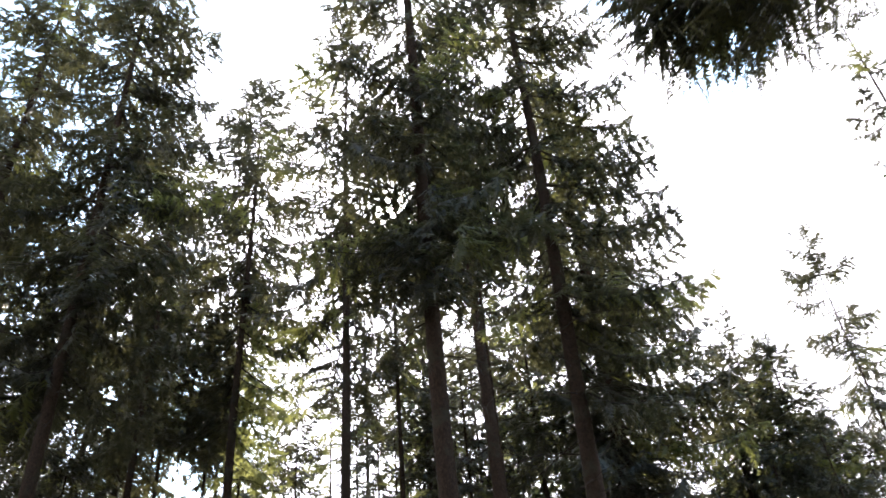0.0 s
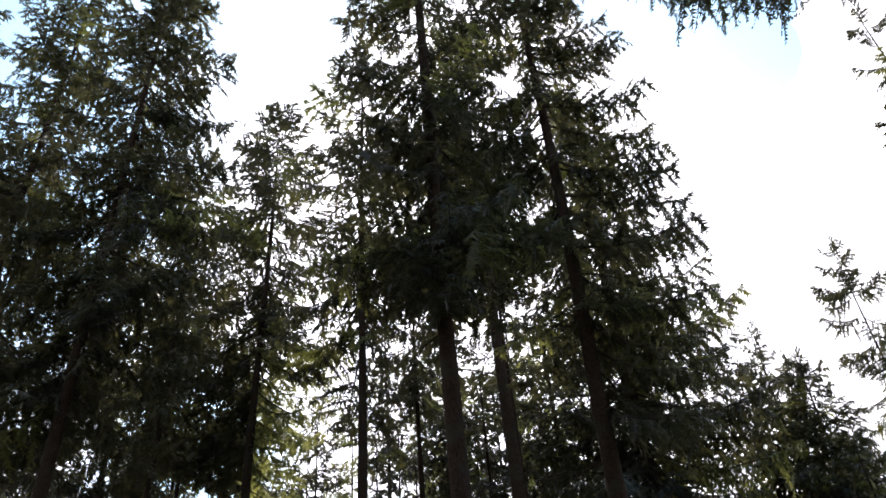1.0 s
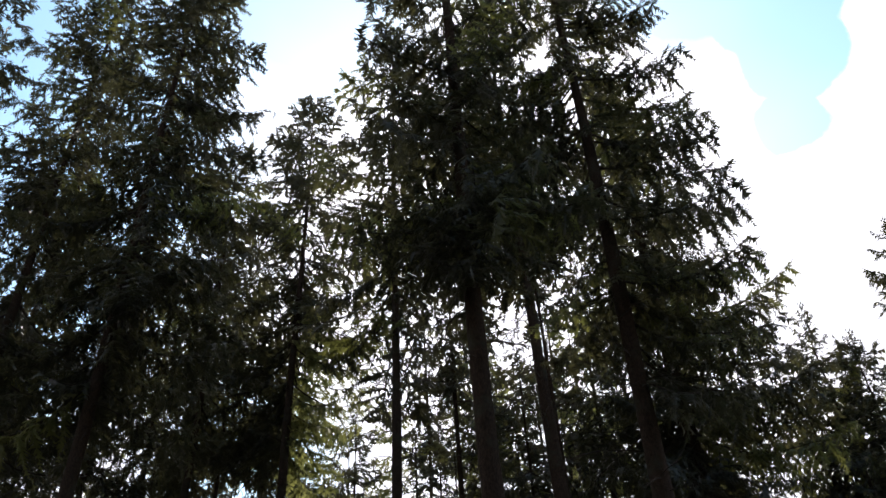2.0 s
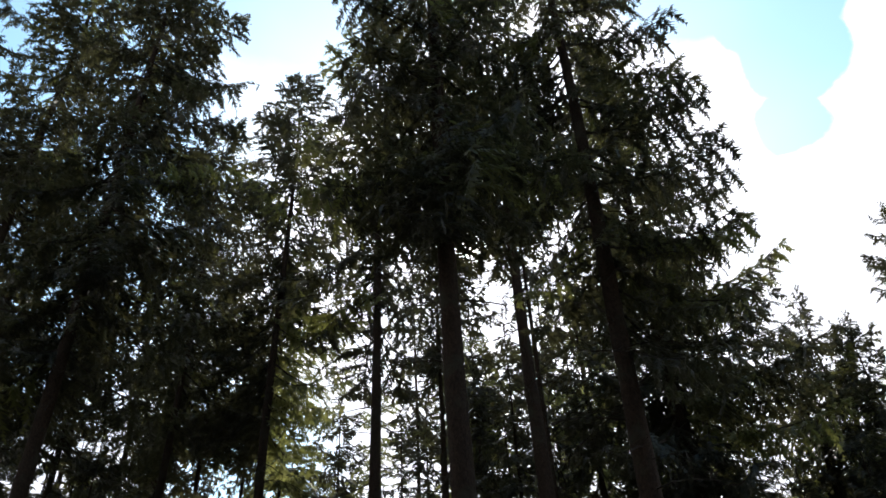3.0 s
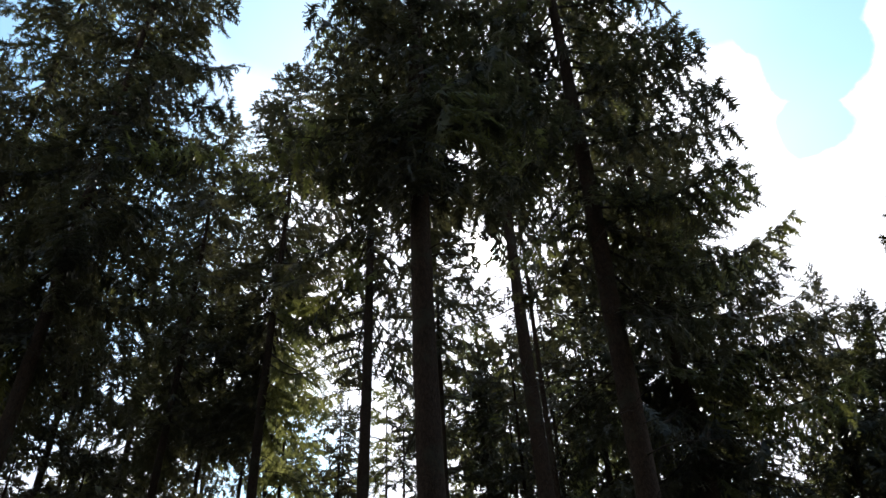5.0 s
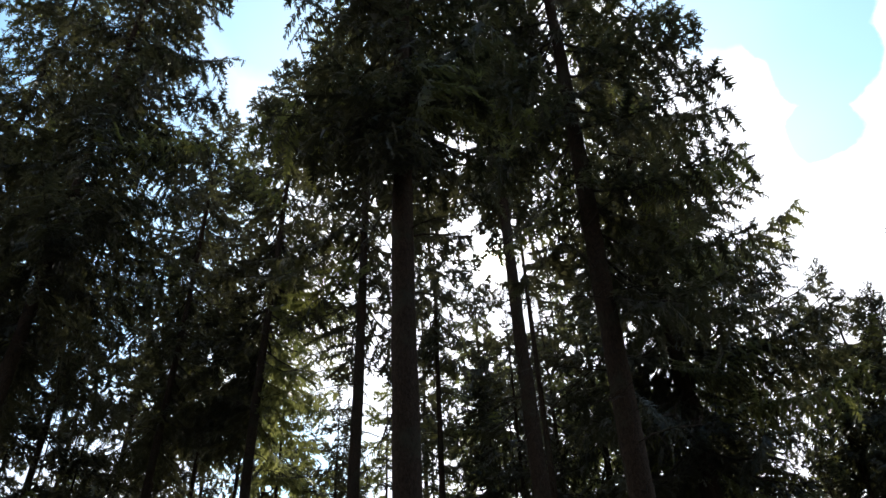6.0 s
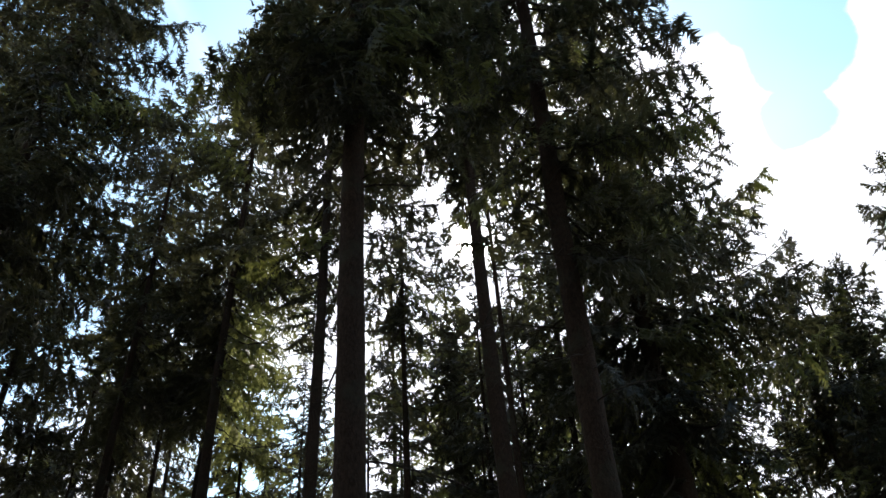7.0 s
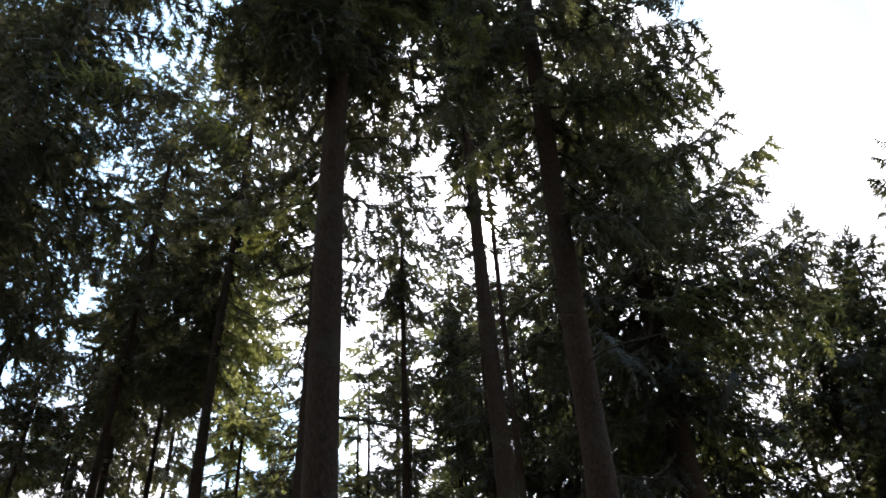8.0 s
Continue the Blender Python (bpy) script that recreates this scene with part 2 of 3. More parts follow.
def bough_mesh(seed, length, step, pitch, finger, tassels, needles, hang=1.0, bare=0.1):
    """A spruce bough along +x: a sagging limb with upturned tip, side twigs that carry sprays, and tassels
    hanging from them. step: metres between side twigs; pitch, finger: as in spray(); tassels: for each metre of twig."""
    rng = random.Random(seed)
    verts, faces = [], []
    wander = rng.uniform(-0.12, 0.12)

    def axis(s):
        return Vector((length * s, length * wander * s * s, length * (-0.15 * math.sin(math.pi * min(s * 0.9, 1)) + 0.085 * s ** 3)))

    pts = [axis(k / 5) for k in range(6)]
    tube(verts, faces, pts, [0.006 + 0.011 * length ** 0.8 * (1 - k / 5.5) for k in range(6)], 3)
    wood = len(faces)
    count = max(4, int(length / step))
    for k in range(count):
        s = bare + (0.97 - bare) * ((k + rng.random()) / count) ** 0.9
        p = axis(s)
        # widest in the middle of the bough, narrow towards its tip
        reach = (min(0.82, length * 0.29) * math.sin(math.pi * min(1, 0.16 + s * 0.78)) ** 0.8 + 0.10) * rng.choice((0.45, 0.7, 0.9, 1.05, 1.25))
        sgn = 1 if (k % 2) else -1
        ang = sgn * radians(rng.uniform(38, 70))
        way = Vector((math.cos(ang), math.sin(ang), -rng.uniform(0.0, 0.5) * hang)).normalized()
        lie = Vector((rng.uniform(-0.3, 0.3), sgn * 0.35 * hang + rng.uniform(-0.3, 0.3), 1)).normalized()
        bend = rng.uniform(0.1, 0.45) * hang
        spray(verts, faces, p, way, reach, finger * rng.uniform(0.75, 1.25), lie, pitch, rng, bend)
        # matted older twigs close to the limb
        spray(verts, faces, p - way * 0.05, (way + Vector((0, 0, rng.uniform(-0.25, 0.1)))).normalized(), reach * rng.uniform(0.6, 0.85) + 0.08, finger * rng.uniform(1.4, 1.8),
              (lie + Vector((rng.uniform(-0.4, 0.4), rng.uniform(-0.4, 0.4), 0))).normalized(), pitch * 1.6, rng, bend * 0.7)
        # tassels under the side twig and the limb
        for j in range(max(1, int(reach * tassels + rng.random()))):
            f = rng.uniform(0.0, 0.95)
            q = p + way * (reach * f) - Vector((0, 0, bend * reach * f * f))
            d = Vector((rng.uniform(-0.3, 0.4), rng.uniform(-0.35, 0.35), -1)).normalized()
            spray(verts, faces, q, d, rng.uniform(0.10, 0.40) * hang * (0.4 + min(0.8, length / 4)), finger * 0.55,
                  Vector((rng.uniform(-1, 1), rng.uniform(-1, 1), 0.1)).normalized(), pitch * 1.2, rng)
    # close needles along the limb itself, on its flanks and under it
    for k in range(max(2, int(length * 2.6))):
        at = rng.uniform(bare * 0.6, 0.9)
        way = (axis(at + 0.05) - axis(at)).normalized()
        way = (way + Vector((0, rng.uniform(-0.4, 0.4), rng.uniform(-0.35, 0.1)))).normalized()
        spray(verts, faces, axis(at), way, rng.uniform(0.3, 0.55) * min(1, 0.4 + length / 3), finger * rng.uniform(0.9, 1.3),
              Vector((rng.uniform(-0.2, 0.2), rng.uniform(-0.9, 0.9), 1)).normalized(), pitch, rng, 0.2 * hang)
    # leading shoots
    for k in range(3):
        way = Vector((1, rng.uniform(-0.5, 0.5), rng.uniform(-0.2, 0.35))).normalized()
        spray(verts, faces, axis(0.93), way, rng.uniform(0.15, 0.3) * min(1, 0.5 + length / 4), finger * 0.6,
              Vector((rng.uniform(-0.4, 0.4), rng.uniform(-0.4, 0.4), 1)).normalized(), pitch, rng)
    return mesh_of("bough", verts, faces, (needles, TWIG), [1] * wood + [0] * (len(faces) - wood))


def bough_set(seed, needles, near):
    """Boughs of four lengths, as fine as their distance from the path asks."""
    step, pitch, finger, tassels = {"near": (0.165, 0.053, 0.17, 2.2), "fine": (0.135, 0.042, 0.15, 2.8), "far": (0.21, 0.085, 0.25, 1.6),
                                    "close": (0.030, 0.0155, 0.046, 11), "coarse": (0.34, 0.3, 0.8, 0.8)}[near]
    return {size: [bough_mesh(seed * 100 + k * 7 + j, L, step * (0.75 if L < 1.5 else 0.85 if L > 4 else 1), pitch, finger * (0.75 if L < 1.5 else 1), tassels, needles,
                              hang=(1.0, 0.75, 1.2, 0.6, 0.9)[k] * (0.65 if near == "close" else 1)) for k in range(n)]
            for j, (size, L, n) in enumerate((("great", 4.7, 4), ("long", 3.3, 5), ("middle", 2.1, 5), ("short", 1.0, 4)))}


NEAR_BOUGHS = bough_set(1, NEEDLES, "near")
FINE_BOUGHS = bough_set(7, NEEDLES, "fine")
FAR_BOUGHS = bough_set(2, NEEDLES, "far")
# the next two sets wear the needles coloured as sunlit
SUN_PAINTED_BOUGHS = bough_set(3, SUN_PAINTED, "far")
SUN_PAINTED_NEAR = bough_set(6, SUN_PAINTED, "near")
CLOSE_BOUGHS = bough_set(4, NEEDLES, "close")
COARSE_BOUGHS = bough_set(5, NEEDLES, "coarse")
SIZES = {"great": 4.7, "long": 3.3, "middle": 2.1, "short": 1.0}


def dead_branch_mesh(seed, length):
    rng = random.Random(seed)
    verts, faces = [], []
    pts = [Vector((length * s, 0.1 * length * math.sin(3 * s + seed), -0.25 * length * s * s + 0.05 * rng.uniform(-1, 1) * s)) for s in (0, .25, .5, .75, 1)]
    tube(verts, faces, pts, [0.018, 0.014, 0.011, 0.008, 0.003], 4)
    for k in range(int(length * 11)):
        s = rng.uniform(0.2, 0.98)
        p = pts[0].lerp(pts[-1], s)
        i = min(3, int(s * 4))
        p = pts[i].lerp(pts[i + 1], s * 4 - i)
        a = radians(rng.uniform(25, 75)) * rng.choice((-1, 1))
        w = Vector((math.cos(a), math.sin(a), rng.uniform(-0.6, 0.2))).normalized()
        r = rng.uniform(0.2, 0.7) * (1.25 - s)
        tube(verts, faces, [p, p + w * r * 0.5, p + w * r + Vector((0, 0, -0.1 * r))], [0.006, 0.004, 0.002], 3)
    return mesh_of("dead_branch", verts, faces, (TWIG,))


DEAD = [dead_branch_mesh(s, L) for s, L in ((1, 0.7), (2, 1.1), (3, 1.5), (4, 2.0))]


def trunk_mesh(seed, height, dbh, lean, sides, rings):
    rng = random.Random(seed)
    verts, faces, pts, radii = [], [], [], []
    for k in range(rings + 1):
        s = k / rings
        z = height * s - 0.25 * (k == 0)
        w = 0.012 * dbh * height ** 0.5
        pts.append(Vector((lean[0] * z + w * math.sin(z * 0.31 + seed), lean[1] * z + w * math.cos(z * 0.27 + 2 * seed), z)))
        flare = 0.28 * dbh * math.exp(-max(z, 0) / 0.5)
        radii.append(max(0.012, 0.5 * dbh * (1 - s) ** 0.72 * 1.04 + flare))
    tube(verts, faces, pts, radii, sides)
    # uneven bark
    for i, v in enumerate(verts):
        c = pts[i // sides]
        verts[i] = c + (v - c) * (1 + 0.10 * noise.noise((v.x * 5, v.y * 5, v.z * 1.6)) + 0.05 * noise.noise(v * 9))
    return mesh_of("trunk", verts, faces, (BARK,), smooth=True), pts


COUNTER = [0]


def spruce(x, y, height, dbh, crown_base, radius, boughs=90, lean=(0, 0), kind="near", label="", group="spruces of the stand",
           dead=8, shape=0.55, extra=(), twiggy=None, lit_low=0.0, snags=(), bare_side=None, gaps=True):
    """A spruce: bare lower trunk with dead branches, and boughs from crown_base to the top.
    shape: below 1 the crown narrows only near its top; extra: (height, degrees, length, pitch) of single boughs;
    twiggy: heights between which the dead branches stand; lit_low: share of the crown, from below, with sunlight
    painted into its needles;
    snags: (height, degrees, size) of single dead branches; bare_side: (height, share) up to which the boughs
    on the shaded side, where the neighbours stand close, are cut to that share; gaps: whether the crown has bare gaps."""
    COUNTER[0] += 1
    seed = COUNTER[0]
    rng = random.Random(seed * 13 + 5)
    tree = tagged(new("spruce_tree"), label or "tall dark green spruce with a bare brown trunk", "tree", group)
    tree.location = (x, y, 0)
    near = kind in ("near", "close", "fine")
    me, pts = trunk_mesh(seed, height, dbh, lean, 14 if near else 8, 44 if near else 18)
    t = new("trunk", me)
    t.parent = tree
    bank = {"near": NEAR_BOUGHS, "fine": FINE_BOUGHS, "far": FAR_BOUGHS, "sun_painted": SUN_PAINTED_BOUGHS, "close": NEAR_BOUGHS,
            "coarse": COARSE_BOUGHS, "sun_painted_near": SUN_PAINTED_NEAR}[kind]

    def stem(z):
        s = max(0, min(0.9999, z / height)) * (len(pts) - 1)
        i = int(s)
        return pts[i].lerp(pts[i + 1], s - i)

    def bough(z, angle, want, pitch, lit=False, fine=False):
        size = "great" if want > 3.9 and not fine else "long" if want > 2.5 else "middle" if want > 1.4 else "short"
        ob = new("bough", (SUN_PAINTED_NEAR if lit else CLOSE_BOUGHS if fine else bank)[size][rng.randrange(len(bank[size]))])
        ob.parent = tree
        sc = want / SIZES[size]
        wide = sc ** 0.6 * rng.uniform(0.9, 1.25) * (0.6 if fine else 1)
        ob.matrix_basis = (Matrix.Translation(stem(z)) @ pose(0, 0, 0, rng.uniform(-30, 30), -pitch, angle)
                           @ Matrix.Diagonal((sc, wide * rng.choice((-1, 1)), wide, 1)))

    # whorls of five boughs, unevenly spaced, each whorl a little longer or shorter than the next
    lop = [rng.uniform(0.9, 1.12) for _ in range(6)]
    whorls = max(4, int(boughs / 5.6))
    for w in range(whorls):
        u0 = (w + rng.uniform(0.0, 0.7)) / whorls
        turn, reach = rng.uniform(0, 360), rng.uniform(0.78, 1.08)
        for i in range(5):
            u = min(0.985, max(0.0, u0 + rng.uniform(-0.22, 0.22) / whorls))
            z = crown_base + (height - 0.3 - crown_base) * u
            angle = turn + 72 * i + rng.uniform(-22, 22)
            # the crown is uneven: bare gaps here, close-set boughs there
            thick = noise.noise((1.3 * math.cos(radians(angle)) + 7 * seed, 1.3 * math.sin(radians(angle)), 0.42 * z))
            if gaps and radius > 2.6 and thick < -0.2 and u < 0.9 and rng.random() < 0.75:
                continue
            full = ((1 - u) ** shape) * (1.0 if u > 0.12 else 0.7 + 0.3 * u / 0.12)
            want = radius * full * reach * rng.uniform(0.78, 1.08) * lop[int(angle / 60) % 6] + 0.2
            if bare_side and z < bare_side[0] and math.sin(radians(angle)) < -0.35:
                if rng.random() < 0.5:
                    continue
                want *= bare_side[1]
            # low boughs on the +x side get the colour painted as sunlit
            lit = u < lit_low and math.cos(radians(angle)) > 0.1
            rise = -26 + 58 * u ** 1.7                   # low boughs droop, top boughs rise
            bough(z, angle, want, rise + rng.uniform(-9, 9), lit)
            if thick > 0.22:
                bough(z + rng.uniform(0.15, 0.4), angle + rng.uniform(-24, 24), want * rng.uniform(0.75, 0.98), rise + rng.uniform(-9, 9), lit)
    for z, ang, want, pitch in extra:
        bough(z, ang, want, pitch, fine=kind == "close")
    # leader
    ob = new("bough", bank["short"][0])
    ob.parent = tree
    ob.matrix_basis = Matrix.Translation(stem(height - 0.9)) @ pose(0, 0, 0, 0, -86, 0) @ Matrix.Diagonal((1.3, 0.55, 0.55, 1))
    for k in range(dead):
        z = (twiggy[0] + (twiggy[1] - twiggy[0]) * (k + rng.random()) / dead) if twiggy else crown_base * (0.4 + 0.75 * (k + rng.random()) / dead)
        ob = new("dead_branch", DEAD[rng.randrange(len(DEAD))])
        ob.parent = tree
        sc = rng.uniform(0.7, 1.25)
        ob.matrix_basis = Matrix.Translation(stem(z)) @ pose(0, 0, 0, rng.uniform(-90, 90), rng.uniform(-5, 20), rng.uniform(0, 360)) @ Matrix.Diagonal((sc, sc, sc, 1))
    for z, ang, sc in snags:
        ob = new("dead_branch", DEAD[2])
        ob.parent = tree
        ob.matrix_basis = Matrix.Translation(stem(z)) @ pose(0, 0, 0, 15, -4, ang) @ Matrix.Diagonal((sc, sc, sc, 1))
    return tree


YOUNG = "dense young spruce with a dark pointed top"
EDGE = "small dark green spruce with boughs down to the ground"
# their sunlit look is painted into the needle colour
LIT = "spruce with sunlit yellow-green boughs behind the trunks"
BACK = "tall spruce deeper in the forest with a thin trunk"

# ---- the trunks that stand nearest ----
spruce(0.12, 15.0, 37, 0.42, 13.4, 3.3, 125, kind="fine", lean=(-0.005, -0.002), dead=14, label="tall spruce with a thick bare grey-brown trunk",
       snags=((8.6, 5, 0.5), (10.2, 25, 0.7), (9.5, 185, 0.55), (7.2, 150, 0.35), (11.4, -20, 0.8)),
       extra=((13.2, -95, 2.0, -38), (13.5, -78, 2.0, -34), (13.6, -120, 2.3, -34), (14.1, -100, 2.5, -30), (14.3, -64, 2.5, -28),
              (14.5, -140, 2.8, -28), (15.0, -85, 2.7, -26), (15.2, -15, 3.0, -22), (15.3, 190, 3.0, -22)))
spruce(3.08, 17.7, 36, 0.46, 14.5, 4.15, 120, kind="fine", bare_side=(25, 0.6), lean=(0.009, -0.003), dead=16, label="tall leaning spruce with a thick bare trunk and broad crown",
       snags=((11.9, -12, 0.85), (10.6, 160, 0.6), (9.4, -40, 0.5)),
       extra=((13.5, -10, 3.0, -20), (14.2, 15, 3.2, -15), (12.6, 0, 2.8, -25), (14.6, -25, 3.0, -16), (13.0, 30, 3.0, -22), (12.0, -35, 2.5, -25),
              (22.0, -18, 3.1, -6), (20.0, -10, 3.2, -10), (23.6, -25, 2.9, -4), (21.2, 8, 3.1, -8), (24.6, -8, 2.7, 0), (23.0, 170, 2.7, -5), (24.6, 195, 2.5, 0), (21.4, 158, 2.7, -8), (22.4, 205, 2.5, -6),
              (15.6, -8, 3.4, -18), (16.5, -30, 3.4, -16), (17.2, -5, 3.4, -15), (15.0, -22, 3.3, -20), (18.3, -18, 3.1, -14), (19.4, 4, 3.0, -11)))
spruce(-2.92, 24.1, 34.8, 0.40, 18, 3.8, 100, shape=0.42, bare_side=(27, 0.4), lean=(0.005, 0), dead=46, twiggy=(9, 24), label="spruce with a slim straight trunk and twiggy dead branches")
spruce(-1.55, 29.7, 27.5, 0.34, 20, 2.4, 50, bare_side=(25, 0.4), lean=(0.004, 0), dead=40, twiggy=(11, 26), label="slim spruce with many dead twigs under its crown")
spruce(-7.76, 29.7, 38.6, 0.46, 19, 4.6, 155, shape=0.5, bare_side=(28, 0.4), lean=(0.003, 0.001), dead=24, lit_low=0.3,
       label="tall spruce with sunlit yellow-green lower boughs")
spruce(1.71, 23.9, 36, 0.52, 22, 3.3, 90, bare_side=(31, 0.4), lean=(-0.011, 0.001), shape=0.42, dead=48, twiggy=(11, 27))
spruce(5.8, 26.9, 35, 0.75, 13.5, 5.0, 165, lean=(0.005, 0), shape=0.78, gaps=False, label="broad dark spruce with long drooping boughs",
       extra=((20.3, -27, 4.8, -1), (19.9, -44, 4.5, -8), (20.7, -8, 4.1, -6), (19.0, -24, 4.7, -13), (18.5, -52, 4.6, -12), (18.0, -12, 4.9, -9), (22.1, -33, 3.9, -5), (17.2, -38, 5.0, -10), (17.8, 0, 4.4, -15), (17.0, 12, 4.6, -14), (16.6, -28, 4.6, -16), (12.5, -130, 3.4, -30),
              (13.0, 170, 3.2, -30), (14.0, -150, 3.6, -26)))
spruce(-10.34, 20.45, 38.5, 0.46, 15.6, 4.7, 175, bare_side=(27, 0.5), lean=(0.001, 0.009), label="tall broad spruce with ragged drooping boughs", dead=34, twiggy=(13, 33),
       extra=((29.1, 31, 3.6, -5), (28.2, 20, 3.3, -8), (31.4, 18, 3.0, 2), (27.2, 40, 3.4, -10), (25.5, 5, 3.8, -12), (24.2, -30, 3.9, -14),
              (22.6, -10, 4.2, -16), (21.2, -55, 4.2, -18), (19.8, -25, 4.3, -18), (18.4, -70, 4.2, -20), (17.4, -5, 4.3, -20)))

# ---- small spruces at the edge of the stand ----
spruce(6.2, 33.0, 18, 0.30, 8, 2.2, 80, kind="far", label=BACK, dead=0)
spruce(12.0, 30.6, 22.8, 0.30, 9, 3.1, 120, shape=0.6, label=EDGE, dead=0)
spruce(12.9, 29.6, 20.6, 0.30, 9, 2.8, 140, shape=0.6, label=EDGE, dead=0)
spruce(16.0, 31.5, 17.5, 0.28, 9, 3.0, 70, kind="far", label=EDGE, dead=0)
spruce(12.2, 26.4, 15.5, 0.25, 3, 2.6, 90, label=EDGE, dead=0)
spruce(8.9, 27.6, 14.0, 0.22, 3, 2.2, 90, label=EDGE, dead=0)
spruce(6.8, 28.4, 12.4, 0.22, 3, 2.0, 70, label=EDGE, dead=0)
spruce(10.4, 29.2, 20.0, 0.26, 14.6, 2.2, 70, label=EDGE, dead=14, twiggy=(11, 15.5))
spruce(19.05, 35.0, 30.6, 0.28, 14, 3.3, 100, shape=0.5, label="thin sparse spruce standing alone against the sky", dead=14, twiggy=(9, 18))

spruce(14.4, 18.6, 27, 0.28, 8, 2.8, 48, label="thin sparse spruce standing alone against the sky", dead=6)

spruce(14.6, 35.0, 24, 0.30, 12, 3.3, 90, kind="far", label=EDGE, dead=0)
spruce(8.0, 34.0, 21.5, 0.28, 11, 2.8, 90, kind="far", label=BACK, dead=0)
spruce(11.6, 32.5, 18.5, 0.28, 9, 2.8, 85, kind="far", label=EDGE, dead=0)
spruce(17.6, 36.5, 20.5, 0.30, 12, 3.3, 60, kind="far", label=EDGE, dead=0)

spruce(10.7, 27.2, 14.2, 0.24, 4, 2.3, 70, label=EDGE, dead=0)
spruce(11.6, 36.0, 18.6, 0.28, 8, 2.6, 70, kind="far", label=EDGE, dead=0)

# ---- dense block of spruces ----
spruce(-12.0, 31.6, 38.2, 0.42, 20, 4.1, 125, shape=0.5, gaps=False, bare_side=(31, 0.3))
spruce(-10.0, 34.5, 28, 0.30, 21.8, 2.4, 34, kind="far", label=BACK)
spruce(-14.7, 28.9, 33, 0.36, 18, 3.2, 65, label=BACK)
spruce(-14.8, 22.4, 42, 0.45, 14.5, 4.2, 135, shape=0.45, gaps=False, bare_side=(25, 0.5))
spruce(-17.8, 19.6, 37, 0.42, 12, 3.8, 70)
spruce(-17.2, 27.0, 38, 0.45, 16, 3.8, 95, gaps=False, bare_side=(26, 0.5))
spruce(-14.28, 36.4, 38, 0.52, 20, 3.5, 80, bare_side=(33, 0.25), lean=(-0.007, -0.003), kind="far")
spruce(-17.0, 38.5, 38, 0.50, 19.5, 3.5, 80, bare_side=(33, 0.25), lean=(-0.006, -0.003), kind="far")
spruce(-16.0, 44.9, 37, 0.40, 18, 2.9, 70, kind="far", label=BACK)
spruce(-11.26, 41.0, 34, 0.36, 22.5, 2.2, 38, kind="far", label=BACK)
spruce(-20.5, 31.5, 38, 0.45, 19, 3.6, 80, kind="far")
spruce(-13.4, 13.6, 34, 0.45, 9, 3.6, 60)
spruce(-22.5, 25.0, 41, 0.45, 17, 3.6, 65, kind="far")
spruce(-21.0, 40.0, 38, 0.45, 17, 3.4, 75, kind="far", label=BACK)

spruce(-18.6, 35.0, 25, 0.28, 11, 2.8, 70, kind="far", label=BACK, dead=0)
spruce(-21.8, 34.0, 27, 0.28, 11, 2.8, 60, kind="far", label=BACK, dead=0)
spruce(-17.4, 31.2, 21.5, 0.25, 9, 2.5, 50, kind="far", label=BACK, dead=0)
spruce(-17.1, 34.6, 24, 0.25, 11, 2.5, 50, kind="far", label=BACK, dead=0)
spruce(-14.2, 33.4, 21, 0.25, 9, 2.3, 48, kind="far", label=BACK, dead=0)
spruce(-14.9, 27.7, 19, 0.25, 9, 2.2, 45, kind="far", label=BACK, dead=0)
spruce(-13.7, 29.8, 20, 0.25, 9, 2.2, 45, kind="far", label=BACK, dead=0)

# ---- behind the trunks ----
spruce(-8.9, 36.0, 26.5, 0.30, 13, 3.0, 75, kind="sun_painted", label=LIT)
spruce(-5.7, 42.0, 28.5, 0.32, 14, 2.8, 75, kind="sun_painted", label=LIT)
spruce(-0.6, 40.5, 30, 0.32, 12, 2.8, 100, kind="sun_painted", label=LIT)
spruce(8.1, 30.0, 16.4, 0.22, 5, 2.8, 80, kind="sun_painted_near", label=LIT)
spruce(5.5, 38.0, 26, 0.30, 10, 2.2, 75, kind="sun_painted", label=LIT)
spruce(3.6, 36.5, 29, 0.30, 10, 2.6, 90, kind="sun_painted", label=LIT)
spruce(1.76, 39.4, 29.5, 0.34, 14, 2.6, 50, kind="far", label=BACK)
spruce(-8.5, 41.5, 23.5, 0.28, 6, 2.4, 60, kind="far", label=BACK)
spruce(-3.6, 34.5, 22.5, 0.25, 5, 2.0, 70, label=YOUNG)
spruce(0.6, 33.5, 21.5, 0.25, 5, 2.0, 65, label=YOUNG)
spruce(3.6, 30.0, 26, 0.36, 12, 2.8, 85, label=BACK)
spruce(0.95, 30.5, 23.4, 0.25, 12, 1.9, 65, label=YOUNG)
spruce(2.2, 33.2, 27, 0.28, 13, 2.2, 70, label=BACK)
spruce(-1.9, 33.0, 20.6, 0.25, 9, 1.9, 65, label=YOUNG)
spruce(5.0, 43.0, 34, 0.36, 10, 2.8, 70, kind="far", label=BACK)
spruce(9.4, 41.0, 23.5, 0.34, 8, 2.8, 100, kind="far", label=BACK)
spruce(14.5, 38.0, 20, 0.34, 6, 2.6, 60, kind="far", label=BACK)
spruce(-3.8, 41.5, 37.5, 0.36, 24, 2.6, 30, kind="far", label=BACK, dead=34, twiggy=(17, 36))
spruce(-0.6, 36.5, 31, 0.32, 21, 2.4, 40, kind="far", label=BACK, dead=34, twiggy=(14, 30))
spruce(3.0, 41.5, 37, 0.36, 22, 2.6, 36, kind="far", label=BACK, dead=40, twiggy=(16, 34))
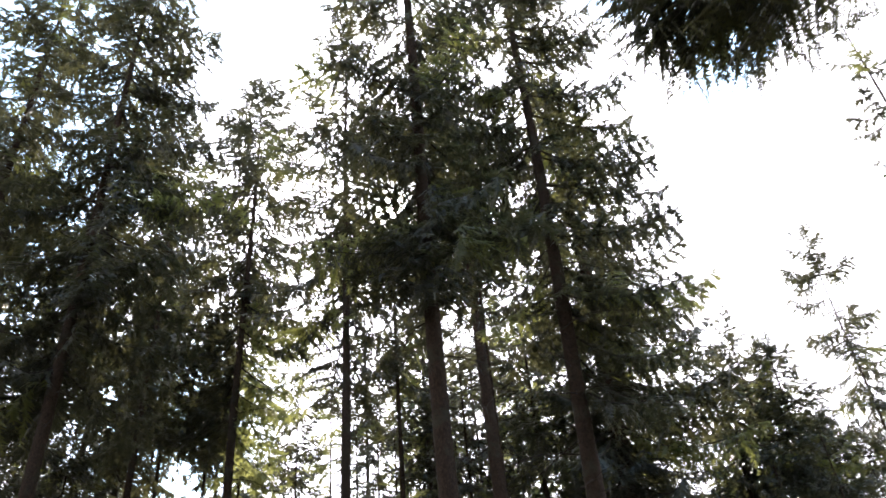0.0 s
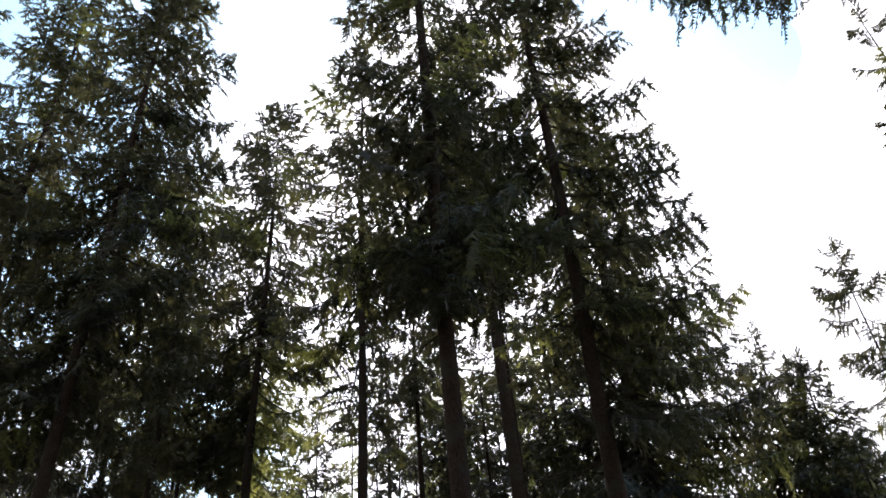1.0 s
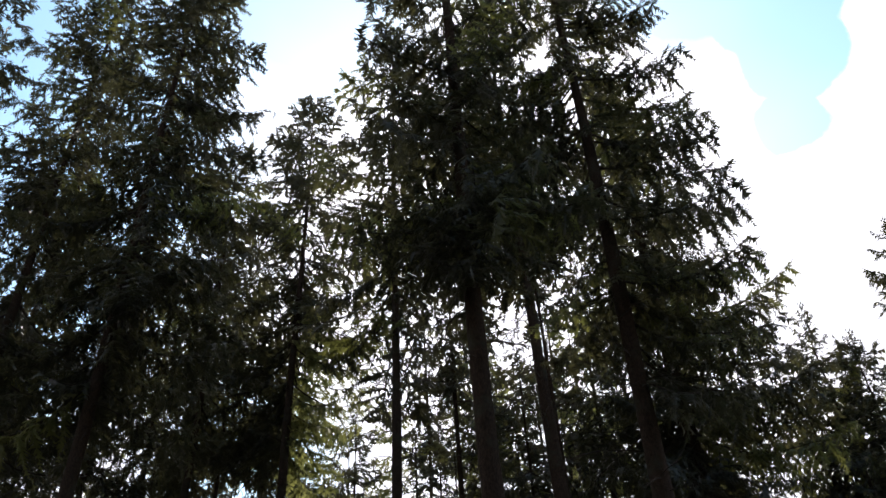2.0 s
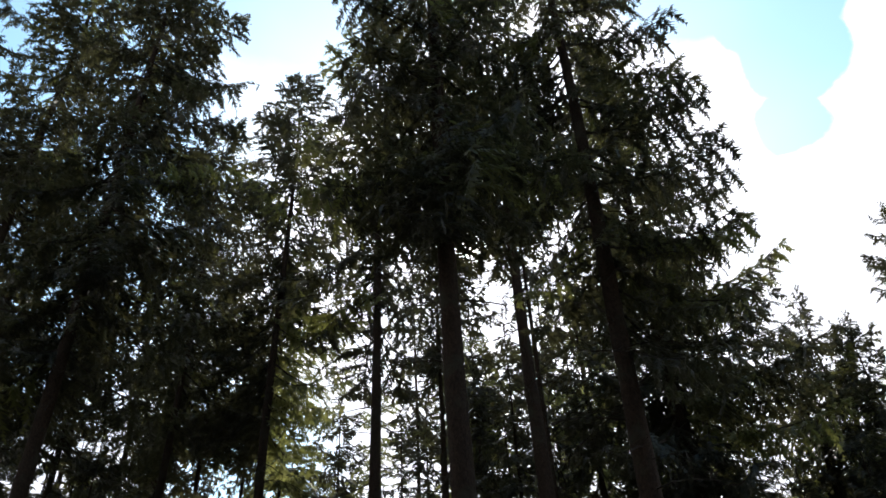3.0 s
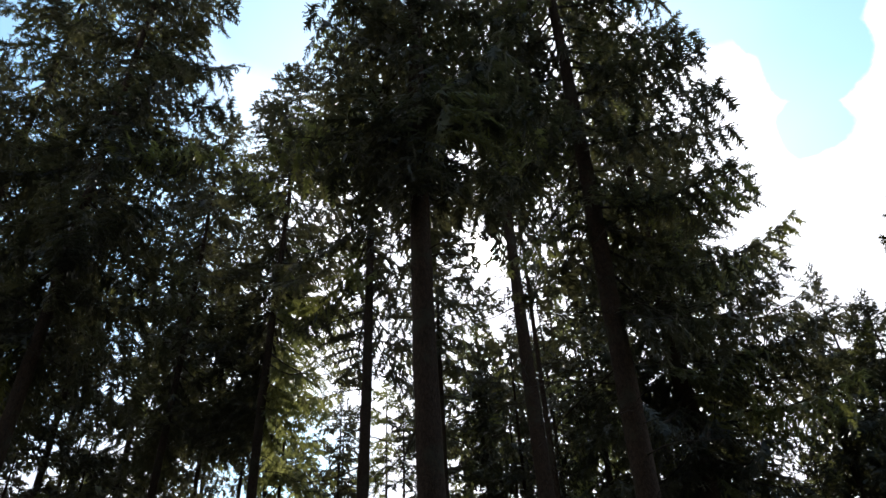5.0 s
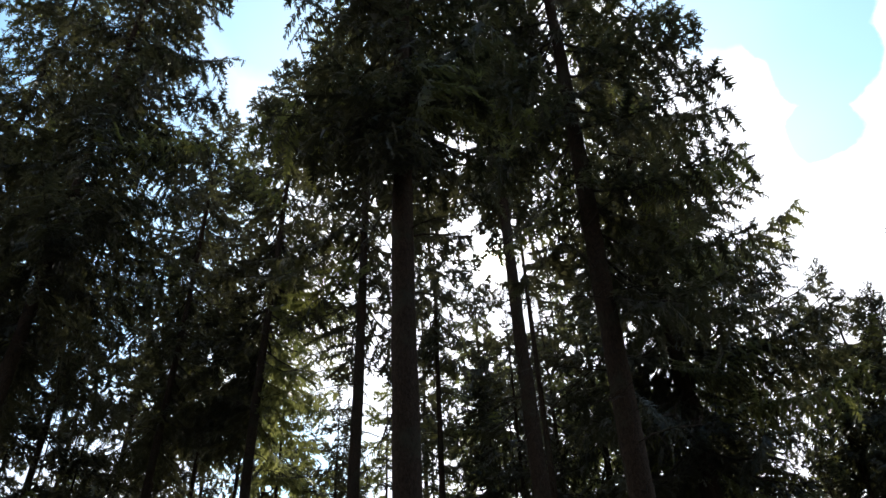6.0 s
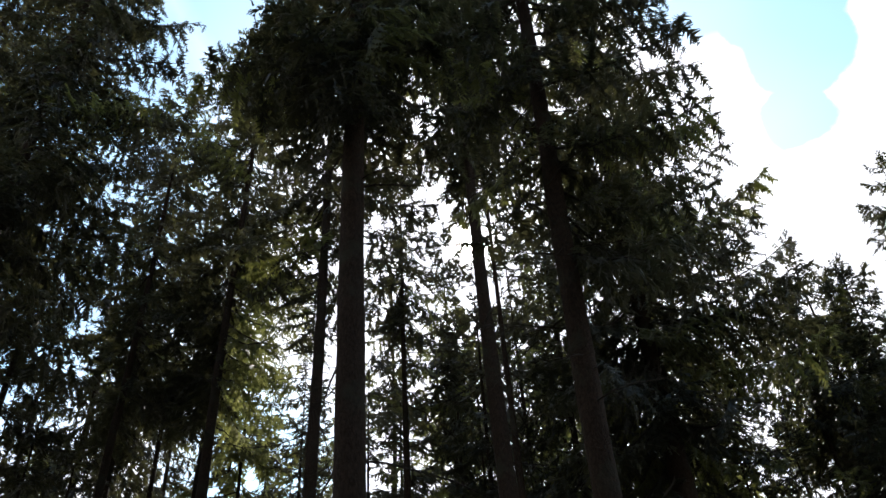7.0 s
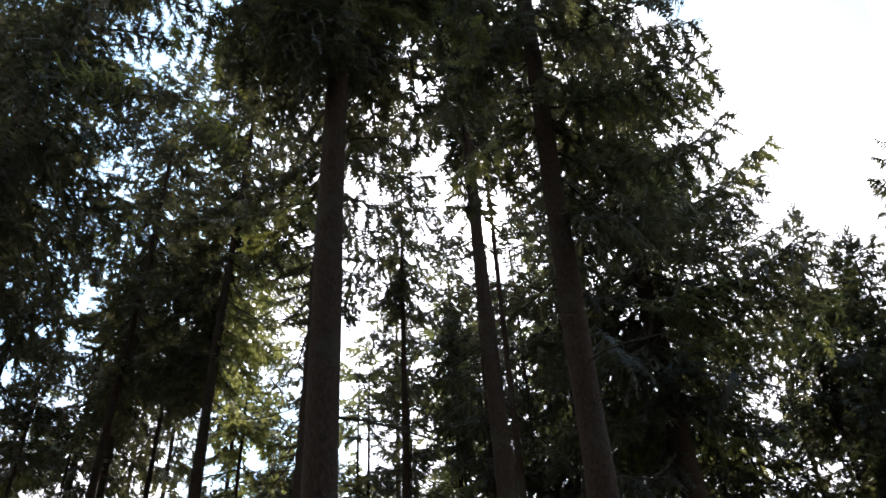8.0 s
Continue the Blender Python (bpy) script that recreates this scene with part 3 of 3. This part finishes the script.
spruce(-12.8, 36.8, 36, 0.34, 22.8, 3.2, 64, kind="far", label=BACK)
spruce(-8.6, 45.0, 29, 0.34, 18, 2.4, 40, kind="far", label=BACK, dead=30, twiggy=(12, 30))
spruce(-3.0, 38.5, 25.5, 0.30, 9, 2.5, 85, kind="far", label=YOUNG)
spruce(-2.0, 44.5, 33, 0.34, 14, 2.6, 70, kind="sun_painted", label=LIT)
spruce(5.2, 33.5, 26, 0.30, 8, 2.6, 55, kind="sun_painted", label=BACK)
spruce(0.9, 46.0, 34, 0.34, 14, 2.6, 70, kind="far", label=BACK)
spruce(-11.5, 47.0, 30, 0.36, 23, 2.4, 30, kind="far", label=BACK)
spruce(-19.5, 48.0, 37, 0.40, 21, 3.0, 45, kind="far", label=BACK)

spruce(-6.2, 34.9, 23.8, 0.25, 11, 2.1, 80, label=YOUNG, dead=0)
spruce(-0.35, 36.0, 25.2, 0.25, 17.5, 1.9, 55, label=YOUNG, dead=10, twiggy=(12, 17))

spruce(1.95, 26.1, 30, 0.24, 23, 1.6, 40, lean=(-0.006, 0), dead=34, twiggy=(12, 24), label="slim spruce with many dead twigs under its crown")

# ---- at the sides of the path and behind it ----
spruce(4.2, 0.12, 33, 0.46, 12.5, 2.7, 40, kind="close", label="spruce with long boughs hanging over the path",
       extra=((9.5, 130, 5.0, -26), (9.0, 129.5, 5.0, -27), (8.9, 126, 5.1, -27), (8.55, 125, 5.1, -26), (8.7, 121, 5.1, -27), (8.45, 120, 5.0, -26),
              (8.6, 116.5, 5.0, -27), (9.25, 123.5, 5.2, -27), (9.1, 118, 5.2, -27), (9.2, 114, 5.0, -26), (8.85, 112, 4.9, -26)))
for k in range(24):
    a = radians(72 + 216 * k / 23)                       # round behind the path, well out of its view: added to hold back skylight
    r = (8.0, 11.5, 16.0, 22.0)[k % 4]
    spruce(1.2 + r * math.sin(a), 2.0 + r * math.cos(a), 33 + 4 * ((k * 7) % 5) / 5, 0.42, 3, 4.2, 28, kind="coarse", dead=0)
for k in range(7):
    a = radians(105 + 150 * k / 6)                       # unseen crowns added over the path behind, to darken the trunks' near sides
    spruce(1.2 + 5.6 * math.sin(a), 1.6 + 5.6 * math.cos(a), 31 + 3 * (k % 3), 0.40, 7, 4.3, 32, kind="coarse", dead=0)
for k in range(17):
    a = radians(80 + 200 * k / 16)                       # forest carried on behind, unseen, added to shut out low skylight
    r = (27.0, 31.0, 36.0)[k % 3]
    spruce(1.2 + r * math.sin(a), 2.0 + r * math.cos(a), 31 + 5 * ((k * 7) % 5) / 5, 0.42, 1, 4.8, 20, kind="coarse", dead=0)
